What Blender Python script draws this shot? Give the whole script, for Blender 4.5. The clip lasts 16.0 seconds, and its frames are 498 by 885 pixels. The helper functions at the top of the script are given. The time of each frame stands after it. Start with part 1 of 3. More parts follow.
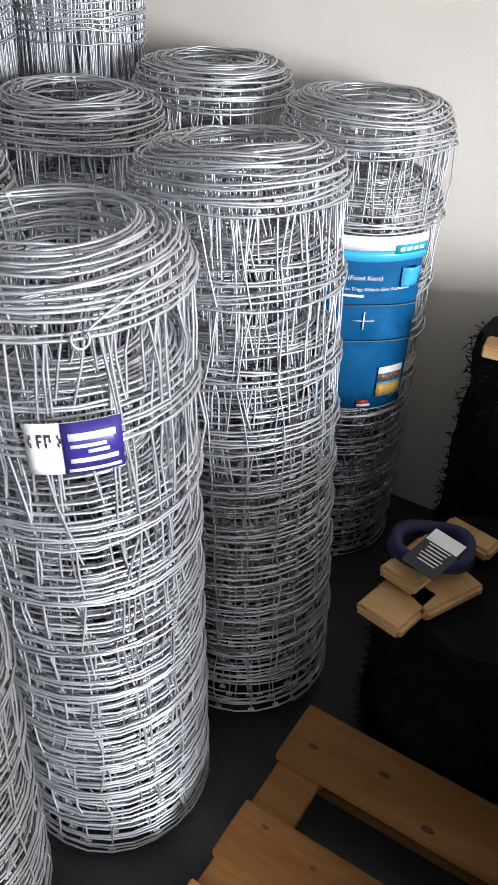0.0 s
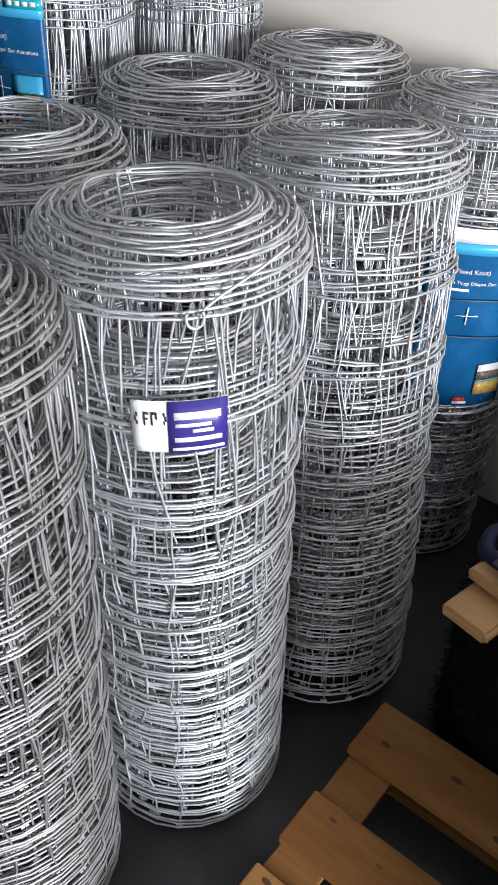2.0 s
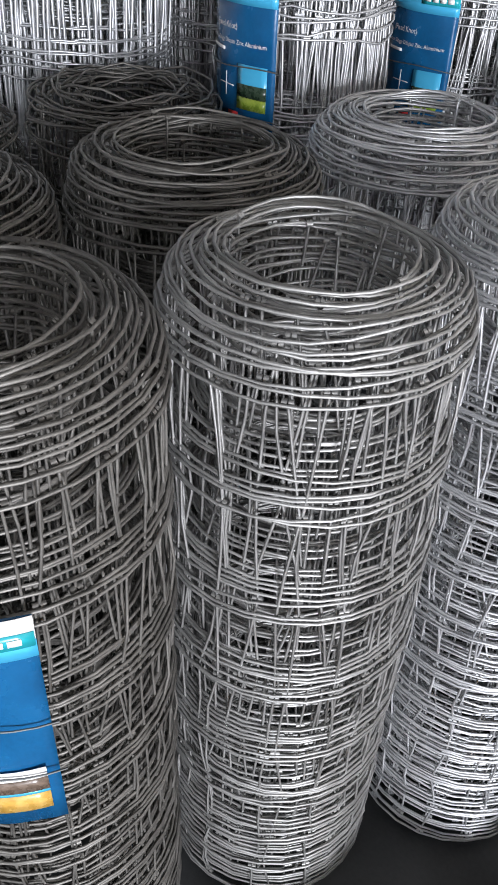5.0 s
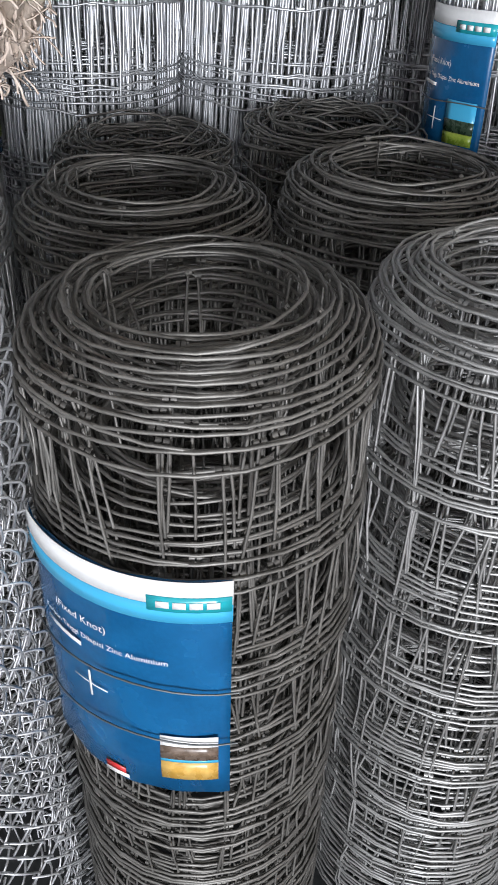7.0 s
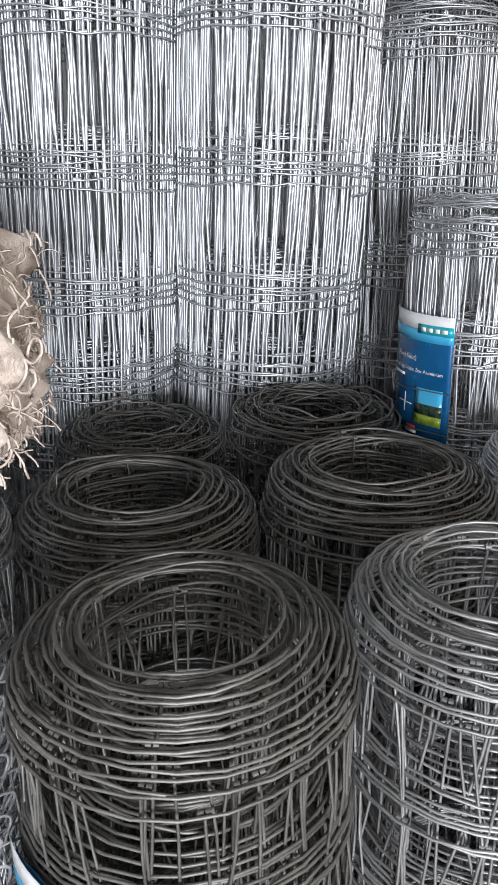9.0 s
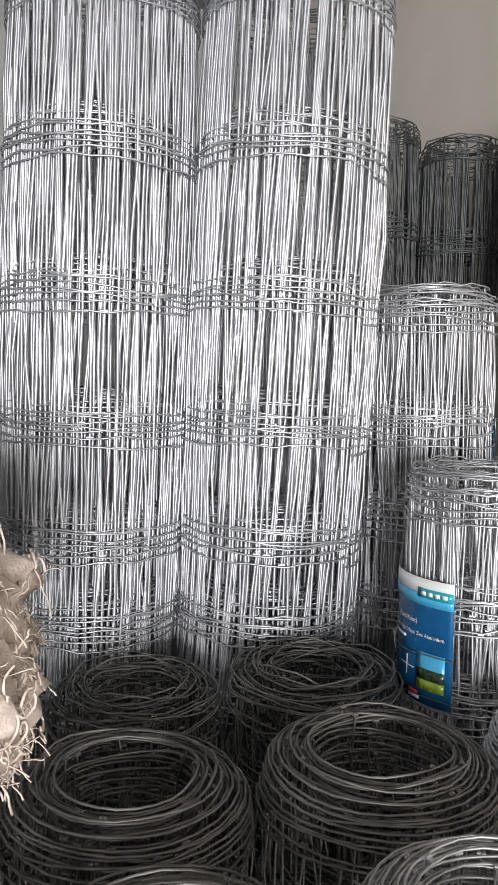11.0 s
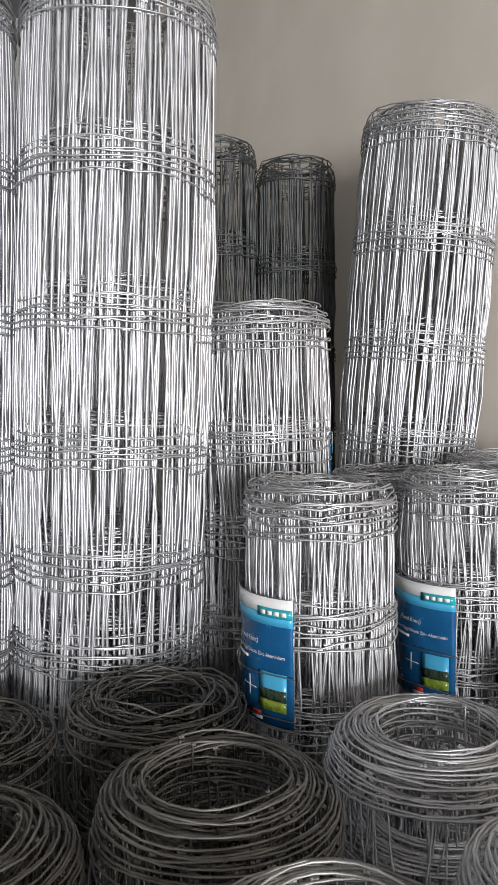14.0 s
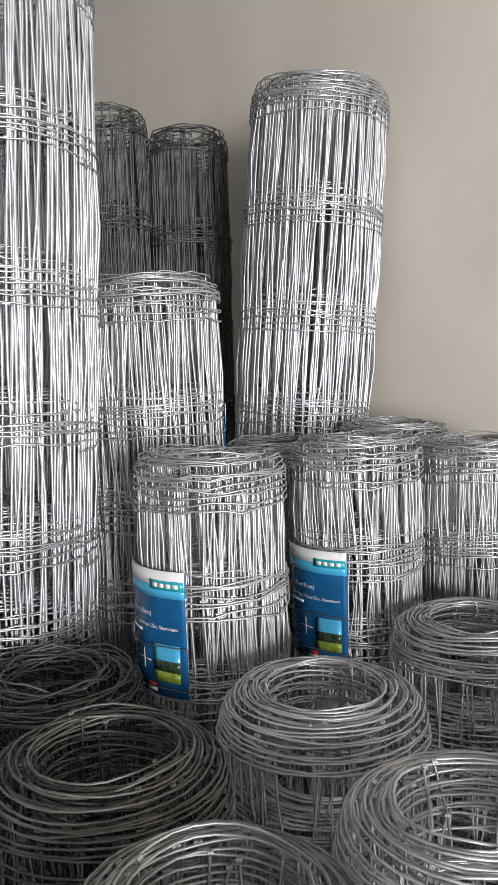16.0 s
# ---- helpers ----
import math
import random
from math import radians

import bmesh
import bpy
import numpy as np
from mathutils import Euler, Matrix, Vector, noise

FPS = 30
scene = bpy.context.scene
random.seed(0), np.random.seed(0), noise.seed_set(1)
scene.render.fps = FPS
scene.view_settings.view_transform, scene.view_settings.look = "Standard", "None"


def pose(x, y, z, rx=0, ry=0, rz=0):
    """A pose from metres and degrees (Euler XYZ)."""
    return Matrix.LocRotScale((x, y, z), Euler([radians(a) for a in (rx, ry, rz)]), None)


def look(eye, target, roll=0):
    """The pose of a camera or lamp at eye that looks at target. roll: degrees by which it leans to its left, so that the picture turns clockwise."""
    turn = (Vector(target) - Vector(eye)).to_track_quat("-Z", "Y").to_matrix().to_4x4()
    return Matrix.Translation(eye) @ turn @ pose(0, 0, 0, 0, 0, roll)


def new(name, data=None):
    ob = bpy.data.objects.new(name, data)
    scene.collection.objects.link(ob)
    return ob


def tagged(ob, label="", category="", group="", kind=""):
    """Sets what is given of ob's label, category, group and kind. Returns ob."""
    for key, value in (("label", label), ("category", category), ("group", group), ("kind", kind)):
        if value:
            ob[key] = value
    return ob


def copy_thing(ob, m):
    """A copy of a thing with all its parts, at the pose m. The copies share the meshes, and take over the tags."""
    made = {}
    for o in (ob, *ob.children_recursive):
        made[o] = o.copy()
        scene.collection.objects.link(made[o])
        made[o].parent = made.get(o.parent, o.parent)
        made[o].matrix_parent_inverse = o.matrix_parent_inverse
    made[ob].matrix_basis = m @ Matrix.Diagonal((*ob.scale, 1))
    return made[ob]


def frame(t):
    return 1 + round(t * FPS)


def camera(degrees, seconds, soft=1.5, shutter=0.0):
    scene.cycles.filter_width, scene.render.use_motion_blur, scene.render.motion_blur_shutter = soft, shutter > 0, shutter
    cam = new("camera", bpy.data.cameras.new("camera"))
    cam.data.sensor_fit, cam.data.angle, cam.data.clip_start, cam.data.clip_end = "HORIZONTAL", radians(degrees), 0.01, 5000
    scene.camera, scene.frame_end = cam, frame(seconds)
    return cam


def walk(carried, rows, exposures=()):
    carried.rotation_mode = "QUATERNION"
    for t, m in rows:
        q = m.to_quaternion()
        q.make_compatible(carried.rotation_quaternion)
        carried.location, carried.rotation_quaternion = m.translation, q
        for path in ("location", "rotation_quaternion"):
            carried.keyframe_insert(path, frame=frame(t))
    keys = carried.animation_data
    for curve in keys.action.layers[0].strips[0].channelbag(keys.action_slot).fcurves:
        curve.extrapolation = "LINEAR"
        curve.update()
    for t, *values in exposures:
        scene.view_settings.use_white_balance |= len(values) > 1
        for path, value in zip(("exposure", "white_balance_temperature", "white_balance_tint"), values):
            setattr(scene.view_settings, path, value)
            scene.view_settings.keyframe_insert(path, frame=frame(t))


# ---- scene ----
cam = camera(34.7, 16.0)
PATH = [
    (0, (-0.092, 0.222, 1.306), (-0.203, 1.857, 0.159), 3.2),
    (0.5, (-0.096, 0.219, 1.308), (-0.248, 1.851, 0.163), 3.4),
    (1, (-0.104, 0.223, 1.306), (-0.281, 1.847, 0.153), 3.2),
    (1.5, (-0.112, 0.224, 1.3), (-0.335, 1.825, 0.121), 3.3),
    (2, (-0.125, 0.224, 1.299), (-0.412, 1.813, 0.118), 3.4),
    (2.5, (-0.141, 0.217, 1.298), (-0.5, 1.792, 0.118), 3.2),
    (3, (-0.149, 0.205, 1.296), (-0.581, 1.75, 0.102), 2.6),
    (3.5, (-0.16, 0.199, 1.296), (-0.67, 1.723, 0.106), 2.6),
    (4, (-0.186, 0.189, 1.294), (-0.763, 1.676, 0.087), 3.4),
    (4.5, (-0.212, 0.175, 1.294), (-0.932, 1.598, 0.086), 2.8),
    (5, (-0.23, 0.155, 1.292), (-1.08, 1.505, 0.085), 2.9),
    (5.2, (-0.233, 0.148, 1.291), (-1.123, 1.476, 0.089), 2.9),
    (7.3, (-0.242, 0.077, 1.268), (-1.433, 1.24, 0.159), 0.8),
    (7.5, (-0.236, 0.082, 1.278), (-1.439, 1.256, 0.193), -0.1),
    (8, (-0.228, 0.085, 1.309), (-1.454, 1.332, 0.338), 0.1),
    (8.5, (-0.226, 0.089, 1.345), (-1.525, 1.383, 0.548), -0.7),
    (9, (-0.227, 0.095, 1.382), (-1.568, 1.428, 0.729), -0.2),
    (9.5, (-0.226, 0.097, 1.408), (-1.591, 1.463, 0.89), 0.1),
    (10, (-0.221, 0.101, 1.447), (-1.643, 1.453, 1.06), -1.0),
    (10.2, (-0.221, 0.097, 1.459), (-1.653, 1.455, 1.136), -0.5),
    (12.3, (-0.244, 0.132, 1.504), (-1.598, 1.601, 1.417), 0.3),
    (12.5, (-0.238, 0.136, 1.503), (-1.566, 1.629, 1.413), 0.2),
    (13, (-0.225, 0.148, 1.503), (-1.495, 1.69, 1.405), -0.1),
    (13.5, (-0.218, 0.155, 1.499), (-1.433, 1.74, 1.396), -0.2),
    (14, (-0.211, 0.168, 1.492), (-1.379, 1.787, 1.368), -0.5),
    (14.5, (-0.201, 0.178, 1.491), (-1.313, 1.834, 1.349), -0.6),
    (15, (-0.193, 0.187, 1.489), (-1.26, 1.871, 1.332), -0.9),
    (15.5, (-0.183, 0.19, 1.488), (-1.203, 1.901, 1.309), -1.2),
    (16, (-0.171, 0.193, 1.487), (-1.157, 1.923, 1.295), -1.7),
]
walk(cam, [(t, look(eye, target, roll)) for t, eye, target, roll in PATH],
     [(0, 0.2, 6300, 10), (3.5, 0.2, 6350, 11), (5, 0.0, 6400, 11), (7.5, -0.2, 6400, 10), (9, -0.15, 6400, 10), (10, -0.1, 6600, 11), (12.5, -0.18, 6850, 11), (16, -0.1, 6800, 11)])

# ---- world and light ----
# The room's own frame: x runs along the back wall, y out of the room, the origin at the foot of the back wall.
ROOM = pose(0.12, 1.94, 0, 0, 0, -26.57)
world = bpy.data.worlds.new("world")
scene.world = world
world.use_nodes = True
wn = world.node_tree.nodes
sky = wn.new("ShaderNodeTexSky")
sky.sky_type, sky.sun_disc, sky.sun_elevation, sky.sun_rotation = "NISHITA", False, radians(50), radians(200)
world.node_tree.links.new(sky.outputs[0], wn["Background"].inputs[0])
wn["Background"].inputs[1].default_value = 0.1

GATE = (-3.7, -2.0, 0.6, 2.3, 6.5)      # y0, y1, z0, z1, x of the gate in the right wall
lamp = bpy.data.lights.new("gate_daylight", "AREA")
lamp.shape, lamp.size_y, lamp.size, lamp.energy, lamp.color = "RECTANGLE", GATE[1] - GATE[0], GATE[3] - GATE[2], 800, (0.93, 0.95, 1.0)
day = new("gate_daylight", lamp)
day.matrix_world = ROOM @ pose(GATE[4] - 0.02, (GATE[0] + GATE[1]) / 2, (GATE[2] + GATE[3]) / 2, 0, 90, 0)


# ---- materials ----
def material(name):
    m = bpy.data.materials.new(name)
    m.use_nodes = True
    return m, m.node_tree.nodes, m.node_tree.links, m.node_tree.nodes["Principled BSDF"]


def grainy(name, c0, c1, rough=(0.5, 0.7), metal=0.0, scale=40.0, fine=300.0, bump=0.15, stretch=(1, 1, 1), per_object=0.0, c2=None, spec=0.5):
    """Two scales of noise between colours c0 and c1, with a fine bump and uneven gloss."""
    m, n, l, b = material(name)
    tc = n.new("ShaderNodeTexCoord")
    mp = n.new("ShaderNodeMapping")
    mp.inputs["Scale"].default_value = stretch
    l.new(tc.outputs["Object"], mp.inputs[0])
    n1 = n.new("ShaderNodeTexNoise")
    n1.inputs["Scale"].default_value, n1.inputs["Detail"].default_value = scale, 6
    n2 = n.new("ShaderNodeTexNoise")
    n2.inputs["Scale"].default_value, n2.inputs["Detail"].default_value = fine, 3
    for q in (n1, n2):
        l.new(mp.outputs[0], q.inputs["Vector"])
    mixf = n.new("ShaderNodeMath")
    mixf.operation = "MULTIPLY_ADD"
    mixf.inputs[1].default_value = 0.3
    l.new(n2.outputs["Fac"], mixf.inputs[0])
    sub = n.new("ShaderNodeMath")
    sub.operation = "SUBTRACT"
    sub.inputs[1].default_value = 0.15
    l.new(n1.outputs["Fac"], sub.inputs[0])
    l.new(sub.outputs[0], mixf.inputs[2])
    fac = mixf.outputs[0]
    if per_object:
        oi = n.new("ShaderNodeObjectInfo")
        po = n.new("ShaderNodeMath")
        po.operation = "MULTIPLY_ADD"
        po.inputs[1].default_value = per_object
        l.new(oi.outputs["Random"], po.inputs[0])
        l.new(fac, po.inputs[2])
        sh = n.new("ShaderNodeMath")
        sh.operation = "SUBTRACT"
        sh.inputs[1].default_value = per_object / 2
        l.new(po.outputs[0], sh.inputs[0])
        fac = sh.outputs[0]
    ramp = n.new("ShaderNodeValToRGB")
    ramp.color_ramp.elements[0].position, ramp.color_ramp.elements[1].position = 0.3, 0.7
    ramp.color_ramp.elements[0].color, ramp.color_ramp.elements[1].color = (*c0, 1), (*c1, 1)
    if c2:
        e = ramp.color_ramp.elements.new(0.82)
        e.color = (*c2, 1)
    l.new(fac, ramp.inputs[0])
    l.new(ramp.outputs[0], b.inputs["Base Color"])
    mr = n.new("ShaderNodeMapRange")
    mr.inputs["To Min"].default_value, mr.inputs["To Max"].default_value = rough
    l.new(n1.outputs["Fac"], mr.inputs[0])
    l.new(mr.outputs[0], b.inputs["Roughness"])
    b.inputs["Metallic"].default_value = metal
    b.inputs["Specular IOR Level"].default_value = spec
    if bump:
        bp = n.new("ShaderNodeBump")
        bp.inputs["Strength"].default_value, bp.inputs["Distance"].default_value = bump, 0.002
        l.new(n2.outputs["Fac"], bp.inputs["Height"])
        l.new(bp.outputs[0], b.inputs["Normal"])
    return m


def plain(name, c, rough=0.5, metal=0.0):
    m, n, l, b = material(name)
    b.inputs["Base Color"].default_value, b.inputs["Roughness"].default_value, b.inputs["Metallic"].default_value = (*c, 1), rough, metal
    return m


ZINC = grainy("zinc", (0.47, 0.475, 0.49), (0.68, 0.685, 0.70), (0.40, 0.58), 0.75, 25, 400, 0.1)
# the shade on the rolls nearest the viewer is put into this colour
ZINC_SHADED = grainy("zinc_shaded", (0.125, 0.119, 0.110), (0.25, 0.24, 0.224), (0.45, 0.62), 0.6, 25, 400, 0.1)
# darker than ZINC: partial shade on r0 and its copy, put into the colour
ZINC_MID = grainy("zinc_half_shaded", (0.29, 0.287, 0.28), (0.46, 0.456, 0.448), (0.42, 0.6), 0.7, 25, 400, 0.1)
# shade on the back rolls put into the colour; binding wires are dull themselves
ZINC_DARK = grainy("zinc_dull_shaded", (0.095, 0.10, 0.10), (0.20, 0.205, 0.205), (0.5, 0.65), 0.6, 25, 400, 0.1)
ZINC_BRIGHT = grainy("zinc_bright", (0.52, 0.53, 0.55), (0.70, 0.71, 0.73), (0.40, 0.56), 0.8, 25, 400, 0.1)
PLASTER = grainy("plaster", (0.76, 0.695, 0.61), (0.84, 0.775, 0.69), (0.75, 0.95), 0.0, 3, 160, 0.25)
CONCRETE = grainy("painted_concrete", (0.022, 0.024, 0.025), (0.050, 0.052, 0.053), (0.45, 0.75), 0.0, 6, 130, 0.3, c2=(0.08, 0.08, 0.078))
CEILING = grainy("ceiling_sheet", (0.16, 0.16, 0.16), (0.24, 0.24, 0.24), (0.8, 0.95), 0.0, 4, 120, 0.2)
PINE = grainy("pallet_pine", (0.21, 0.09, 0.026), (0.38, 0.19, 0.066), (0.55, 0.8), 0.0, 9, 120, 0.4, (0.12, 1, 1), 0.3, (0.46, 0.25, 0.10), 0.15)
PINE_PALE = grainy("stake_pine", (0.38, 0.20, 0.075), (0.58, 0.36, 0.16), (0.55, 0.8), 0.0, 12, 150, 0.4, (0.2, 1, 1), 0.3)
KNOT = plain("wood_knot", (0.10, 0.04, 0.015), 0.7)
BRISTLE = grainy("black_bristle", (0.003, 0.003, 0.003), (0.009, 0.008, 0.007), (0.8, 0.95), 0.0, 40, 300, 0.2, spec=0.12)
BLUE = grainy("label_blue", (0.005, 0.070, 0.185), (0.008, 0.105, 0.26), (0.16, 0.34), 0.0, 18, 200, 0.1)
TEAL = plain("label_teal", (0.02, 0.34, 0.40), 0.25)
SKYBLUE = plain("label_sky_blue", (0.06, 0.40, 0.66), 0.25)
WHITE = grainy("label_white", (0.74, 0.74, 0.74), (0.84, 0.84, 0.84), (0.25, 0.4), 0.0, 30, 200, 0.05)
NAVY = plain("tag_navy", (0.035, 0.025, 0.19), 0.35)
INK = plain("ink", (0.02, 0.02, 0.025), 0.6)
RED = plain("label_red", (0.55, 0.03, 0.03), 0.4)
OCHRE = grainy("photo_ochre", (0.50, 0.28, 0.05), (0.66, 0.42, 0.12), (0.25, 0.3), 0, 90, 500, 0)
GREEN = grainy("photo_green", (0.10, 0.20, 0.02), (0.34, 0.42, 0.06), (0.25, 0.3), 0, 60, 500, 0)
TREE = grainy("photo_trees", (0.01, 0.025, 0.015), (0.05, 0.08, 0.05), (0.25, 0.3), 0, 120, 500, 0)
BROWN = grainy("photo_brown", (0.10, 0.07, 0.05), (0.20, 0.15, 0.12), (0.25, 0.3), 0, 120, 500, 0)
BLUE_STRAP = grainy("blue_strap", (0.006, 0.007, 0.035), (0.013, 0.014, 0.07), (0.6, 0.8), 0.0, 60, 500, 0.3)
SISAL = grainy("sisal", (0.44, 0.35, 0.29), (0.68, 0.59, 0.52), (0.8, 0.95), 0.0, 60, 400, 0.4)
FILM = plain("wrap_film", (0.75, 0.76, 0.78), 0.2)


# ---- builders ----
def mesh_of(name, verts, faces, mat, smooth=False):
    me = bpy.data.meshes.new(name)
    me.from_pydata([tuple(map(float, v)) for v in verts], [], [tuple(map(int, f)) for f in faces])
    me.materials.append(mat)
    if smooth:
        me.polygons.foreach_set("use_smooth", [True] * len(me.polygons))
    me.update()
    return me


def child(name, me, parent, label="", kind=""):
    ob = new(name, me)
    ob.parent = parent
    return tagged(ob, label, "", "", kind)


def tubes(paths, radius, sides):
    """Vertices and faces of tubes round many paths (arrays of points); open ends are left as they are."""
    V, F, base = [], [], 0
    ang = np.arange(sides) * 2 * math.pi / sides
    for p in paths:
        p = np.asarray(p, float)
        t = np.gradient(p, axis=0)
        t /= np.linalg.norm(t, axis=1)[:, None] + 1e-9
        up = np.where(np.abs(t[:, 2:3]) > 0.8, np.array([[1.0, 0.3, 0]]), np.array([[0, 0, 1.0]]))
        a = np.cross(t, up)
        a /= np.linalg.norm(a, axis=1)[:, None] + 1e-9
        b = np.cross(t, a)
        ring = p[:, None, :] + radius * (a[:, None, :] * np.cos(ang)[None, :, None] + b[:, None, :] * np.sin(ang)[None, :, None])
        V.append(ring.reshape(-1, 3))
        k = len(p)
        i = np.arange(k - 1)[:, None] * sides
        j = np.arange(sides)[None, :]
        j2 = (j + 1) % sides
        F.append((base + np.stack([i + j, i + j2, i + sides + j2, i + sides + j], -1)).reshape(-1, 4))
        base += k * sides
    return np.concatenate(V), np.concatenate(F)


def fast_mesh(name, verts, quads, mat, smooth=True):
    me = bpy.data.meshes.new(name)
    me.vertices.add(len(verts))
    me.vertices.foreach_set("co", np.ascontiguousarray(verts, np.float32).ravel())
    me.loops.add(quads.size)
    me.loops.foreach_set("vertex_index", np.ascontiguousarray(quads, np.int32).ravel())
    me.polygons.add(len(quads))
    me.polygons.foreach_set("loop_start", np.arange(len(quads), dtype=np.int32) * quads.shape[1])
    me.polygons.foreach_set("use_smooth", np.full(len(quads), smooth))
    me.materials.append(mat)
    me.update(calc_edges=True)
    me.validate()
    return me


def wave(rng, n, amp):
    """A smooth random curve as a function of the angle: a few sines of random phase."""
    f, ph, a = rng.uniform(0.4, 3.2, n), rng.uniform(0, 6.28, n), rng.uniform(0.4, 1, n) * amp / n ** 0.5
    return lambda th: (np.sin(np.multiply.outer(th, f) + ph) * a).sum(-1)


def wire_roll(name, levels, r_out, r_in, turns, tele, pitch, seed, mat, wire=0.0021, stay=0.0017, lean=0.07, steps=40,
              crimp=0.0, rough=1.0, pack=1.0, fan=1.3, jitter=0.012, sides=4, proud=0.0022, pull=0.3, ripple=0.0015, sag=0.0, reach=1.0):
    """A standing roll of woven stock fence: every line wire is one spiral from the outside to the core,
    the stays run down from line wire to line wire, and small wraps tie them together. tele: by how much the core stands higher,
    so that each line wire shows as a band of turns; pull: how far the line wires hug the outside; the turns past reach line the core, and there the top wire slips down by sag; fan over 1 spreads the band over the outer turns;
    pack over 1 crowds the turns towards the outside; jitter: how unevenly the turns sit in height."""
    rng = np.random.default_rng(seed)
    root = new(name)
    total = turns * 2 * math.pi
    wr, wz = wave(rng, 9, 0.0040 * rough), wave(rng, 9, 0.0042 * rough)
    ring_r = rng.uniform(-0.5, 0.5, turns + 2) * (r_out - r_in) / turns * 0.7
    ring_z = rng.uniform(-0.5, 0.5, turns + 2) * jitter * rough
    fr, ph = rng.uniform(4, 9, 4), rng.uniform(0, 6.28, 4)
    ripples = lambda q: (np.sin(np.multiply.outer(q, fr) + ph)).sum(-1) * ripple
    lev_r = rng.uniform(-0.003, 0.003, len(levels)) * rough
    lev_z = [wave(rng, 5, 0.0035 * rough) for _ in levels]

    def at(th, h, j=0):
        th = np.asarray(th, float)
        s = np.clip(th / total, 0, 1)
        q = th / (2 * math.pi)
        i = np.clip(q.astype(int), 0, turns)
        f = q - i
        f = f * f * (3 - 2 * f)
        rr = ring_r[i] * (1 - f) + ring_r[i + 1] * f
        rz = ring_z[i] * (1 - f) + ring_z[i + 1] * f
        u = np.minimum(s / reach, 1)
        r = r_out - (r_out - r_in) * u ** pack + rr + wr(th) + lev_r[j]
        z = h + tele * (1 - (1 - u) ** fan) - (sag if j == 0 else 0.0) * np.clip((s - reach) / max(1 - reach, 0.01), 0, 1) + rz + wz(th * 1.3 + j * 1.7) + lev_z[j](th)
        return np.stack([r * np.cos(th + seed), r * np.sin(th + seed), np.maximum(z, 0.002)], -1)

    th = np.linspace(0, total, turns * steps + 1)
    for j, h in enumerate(levels):
        p = at(th, h, j)
        rad = np.linalg.norm(p[:, :2], axis=1)
        out = proud + pull * np.maximum(r_out - rad, 0) * np.clip(1 - th / total / 0.6 / reach, 0, 1) ** 0.5
        p[:, :2] *= (1 + out / rad)[:, None]
        p[:, 2] += ripples(th + j * 11.0)
        if crimp:
            p[:, 2] += crimp * rng.uniform(-1, 1, len(p))
        v, f = tubes([p], wire, sides)
        child("line_wire", fast_mesh("line_wire", v, f, mat), root)
    k, pos = 0.0, []
    while k < total:
        pos.append(k)
        r = r_out - (r_out - r_in) * min(k / total / reach, 1) ** pack
        k += pitch / r * rng.uniform(0.55, 1.45) * (1.0 if k < total * 0.4 * reach else 4.0)
    pos = np.array(pos)
    gaps = np.array([levels[0] - levels[1]] + [a - b for a, b in zip(levels, levels[1:])])
    knots = [[] for _ in levels]
    for a in pos:
        r = r_out - (r_out - r_in) * min(a / total / reach, 1) ** pack
        drift = rng.normal(0, 1, len(levels)) * gaps * lean + rng.normal(0, 0.004)
        tops = [min(max(a + d / r, 0), total) for d in drift]
        line = []
        for j, h in enumerate(levels):
            p = at(tops[j], h, j)
            if line:
                mid = (line[-1] + p) / 2
                mid[:2] *= 1 + rng.normal(0, 0.0035) / r
                mid[:2] += rng.normal(0, 0.002, 2)
                line.append(mid)
            line.append(p)
            if j == 0 or a < total * 0.33:
                knots[j].append(tops[j])
        v, f = tubes([np.array(line)], stay, 4)
        child("stay", fast_mesh("stay", v, f, mat), root)
    # wraps at the crossings: two short turns of wire beside each other
    w = 0.0026 / 0.13
    for j, h in enumerate(levels):
        V = [at(np.array([a + o - w * 0.8, a + o + w * 0.8]), h, j) for a in knots[j] for o in (-w, w)]
        v, f = tubes(V, wire * 2.1, 4)
        child("knotting", fast_mesh("knotting", v, f, mat), root, "", "stuff")
    return root


def place(ob, x, y, turn=0.0, lx=0.0, ly=0.0, s=1.0, lift=0.0):
    ob.matrix_world = Matrix.Translation((x, y, lift)) @ pose(0, 0, 0, lx, ly, 0) @ pose(0, 0, 0, 0, 0, turn) @ Matrix.Diagonal((s, s, s, 1))
    return ob


def box(name, size, mat, m, parent=None, bevel=0.004):
    bm = bmesh.new()
    bmesh.ops.create_cube(bm, size=1, matrix=Matrix.Diagonal((*size, 1)))
    if bevel:
        bmesh.ops.bevel(bm, geom=bm.edges[:], offset=bevel, segments=2, affect="EDGES")
    me = bpy.data.meshes.new(name)
    bm.to_mesh(me)
    bm.free()
    me.materials.append(mat)
    ob = new(name, me)
    if parent:
        ob.parent = parent
    ob.matrix_local = m
    return ob


# ---- the room ----
def wall(name, x0, x1, y0, y1, z0, z1, mat=PLASTER, label="plain beige plastered wall"):
    ob = box(name, (x1 - x0, y1 - y0, z1 - z0), mat, ROOM @ pose((x0 + x1) / 2, (y0 + y1) / 2, (z0 + z1) / 2), None, 0)
    return tagged(ob, label, "wall", "", "structure")


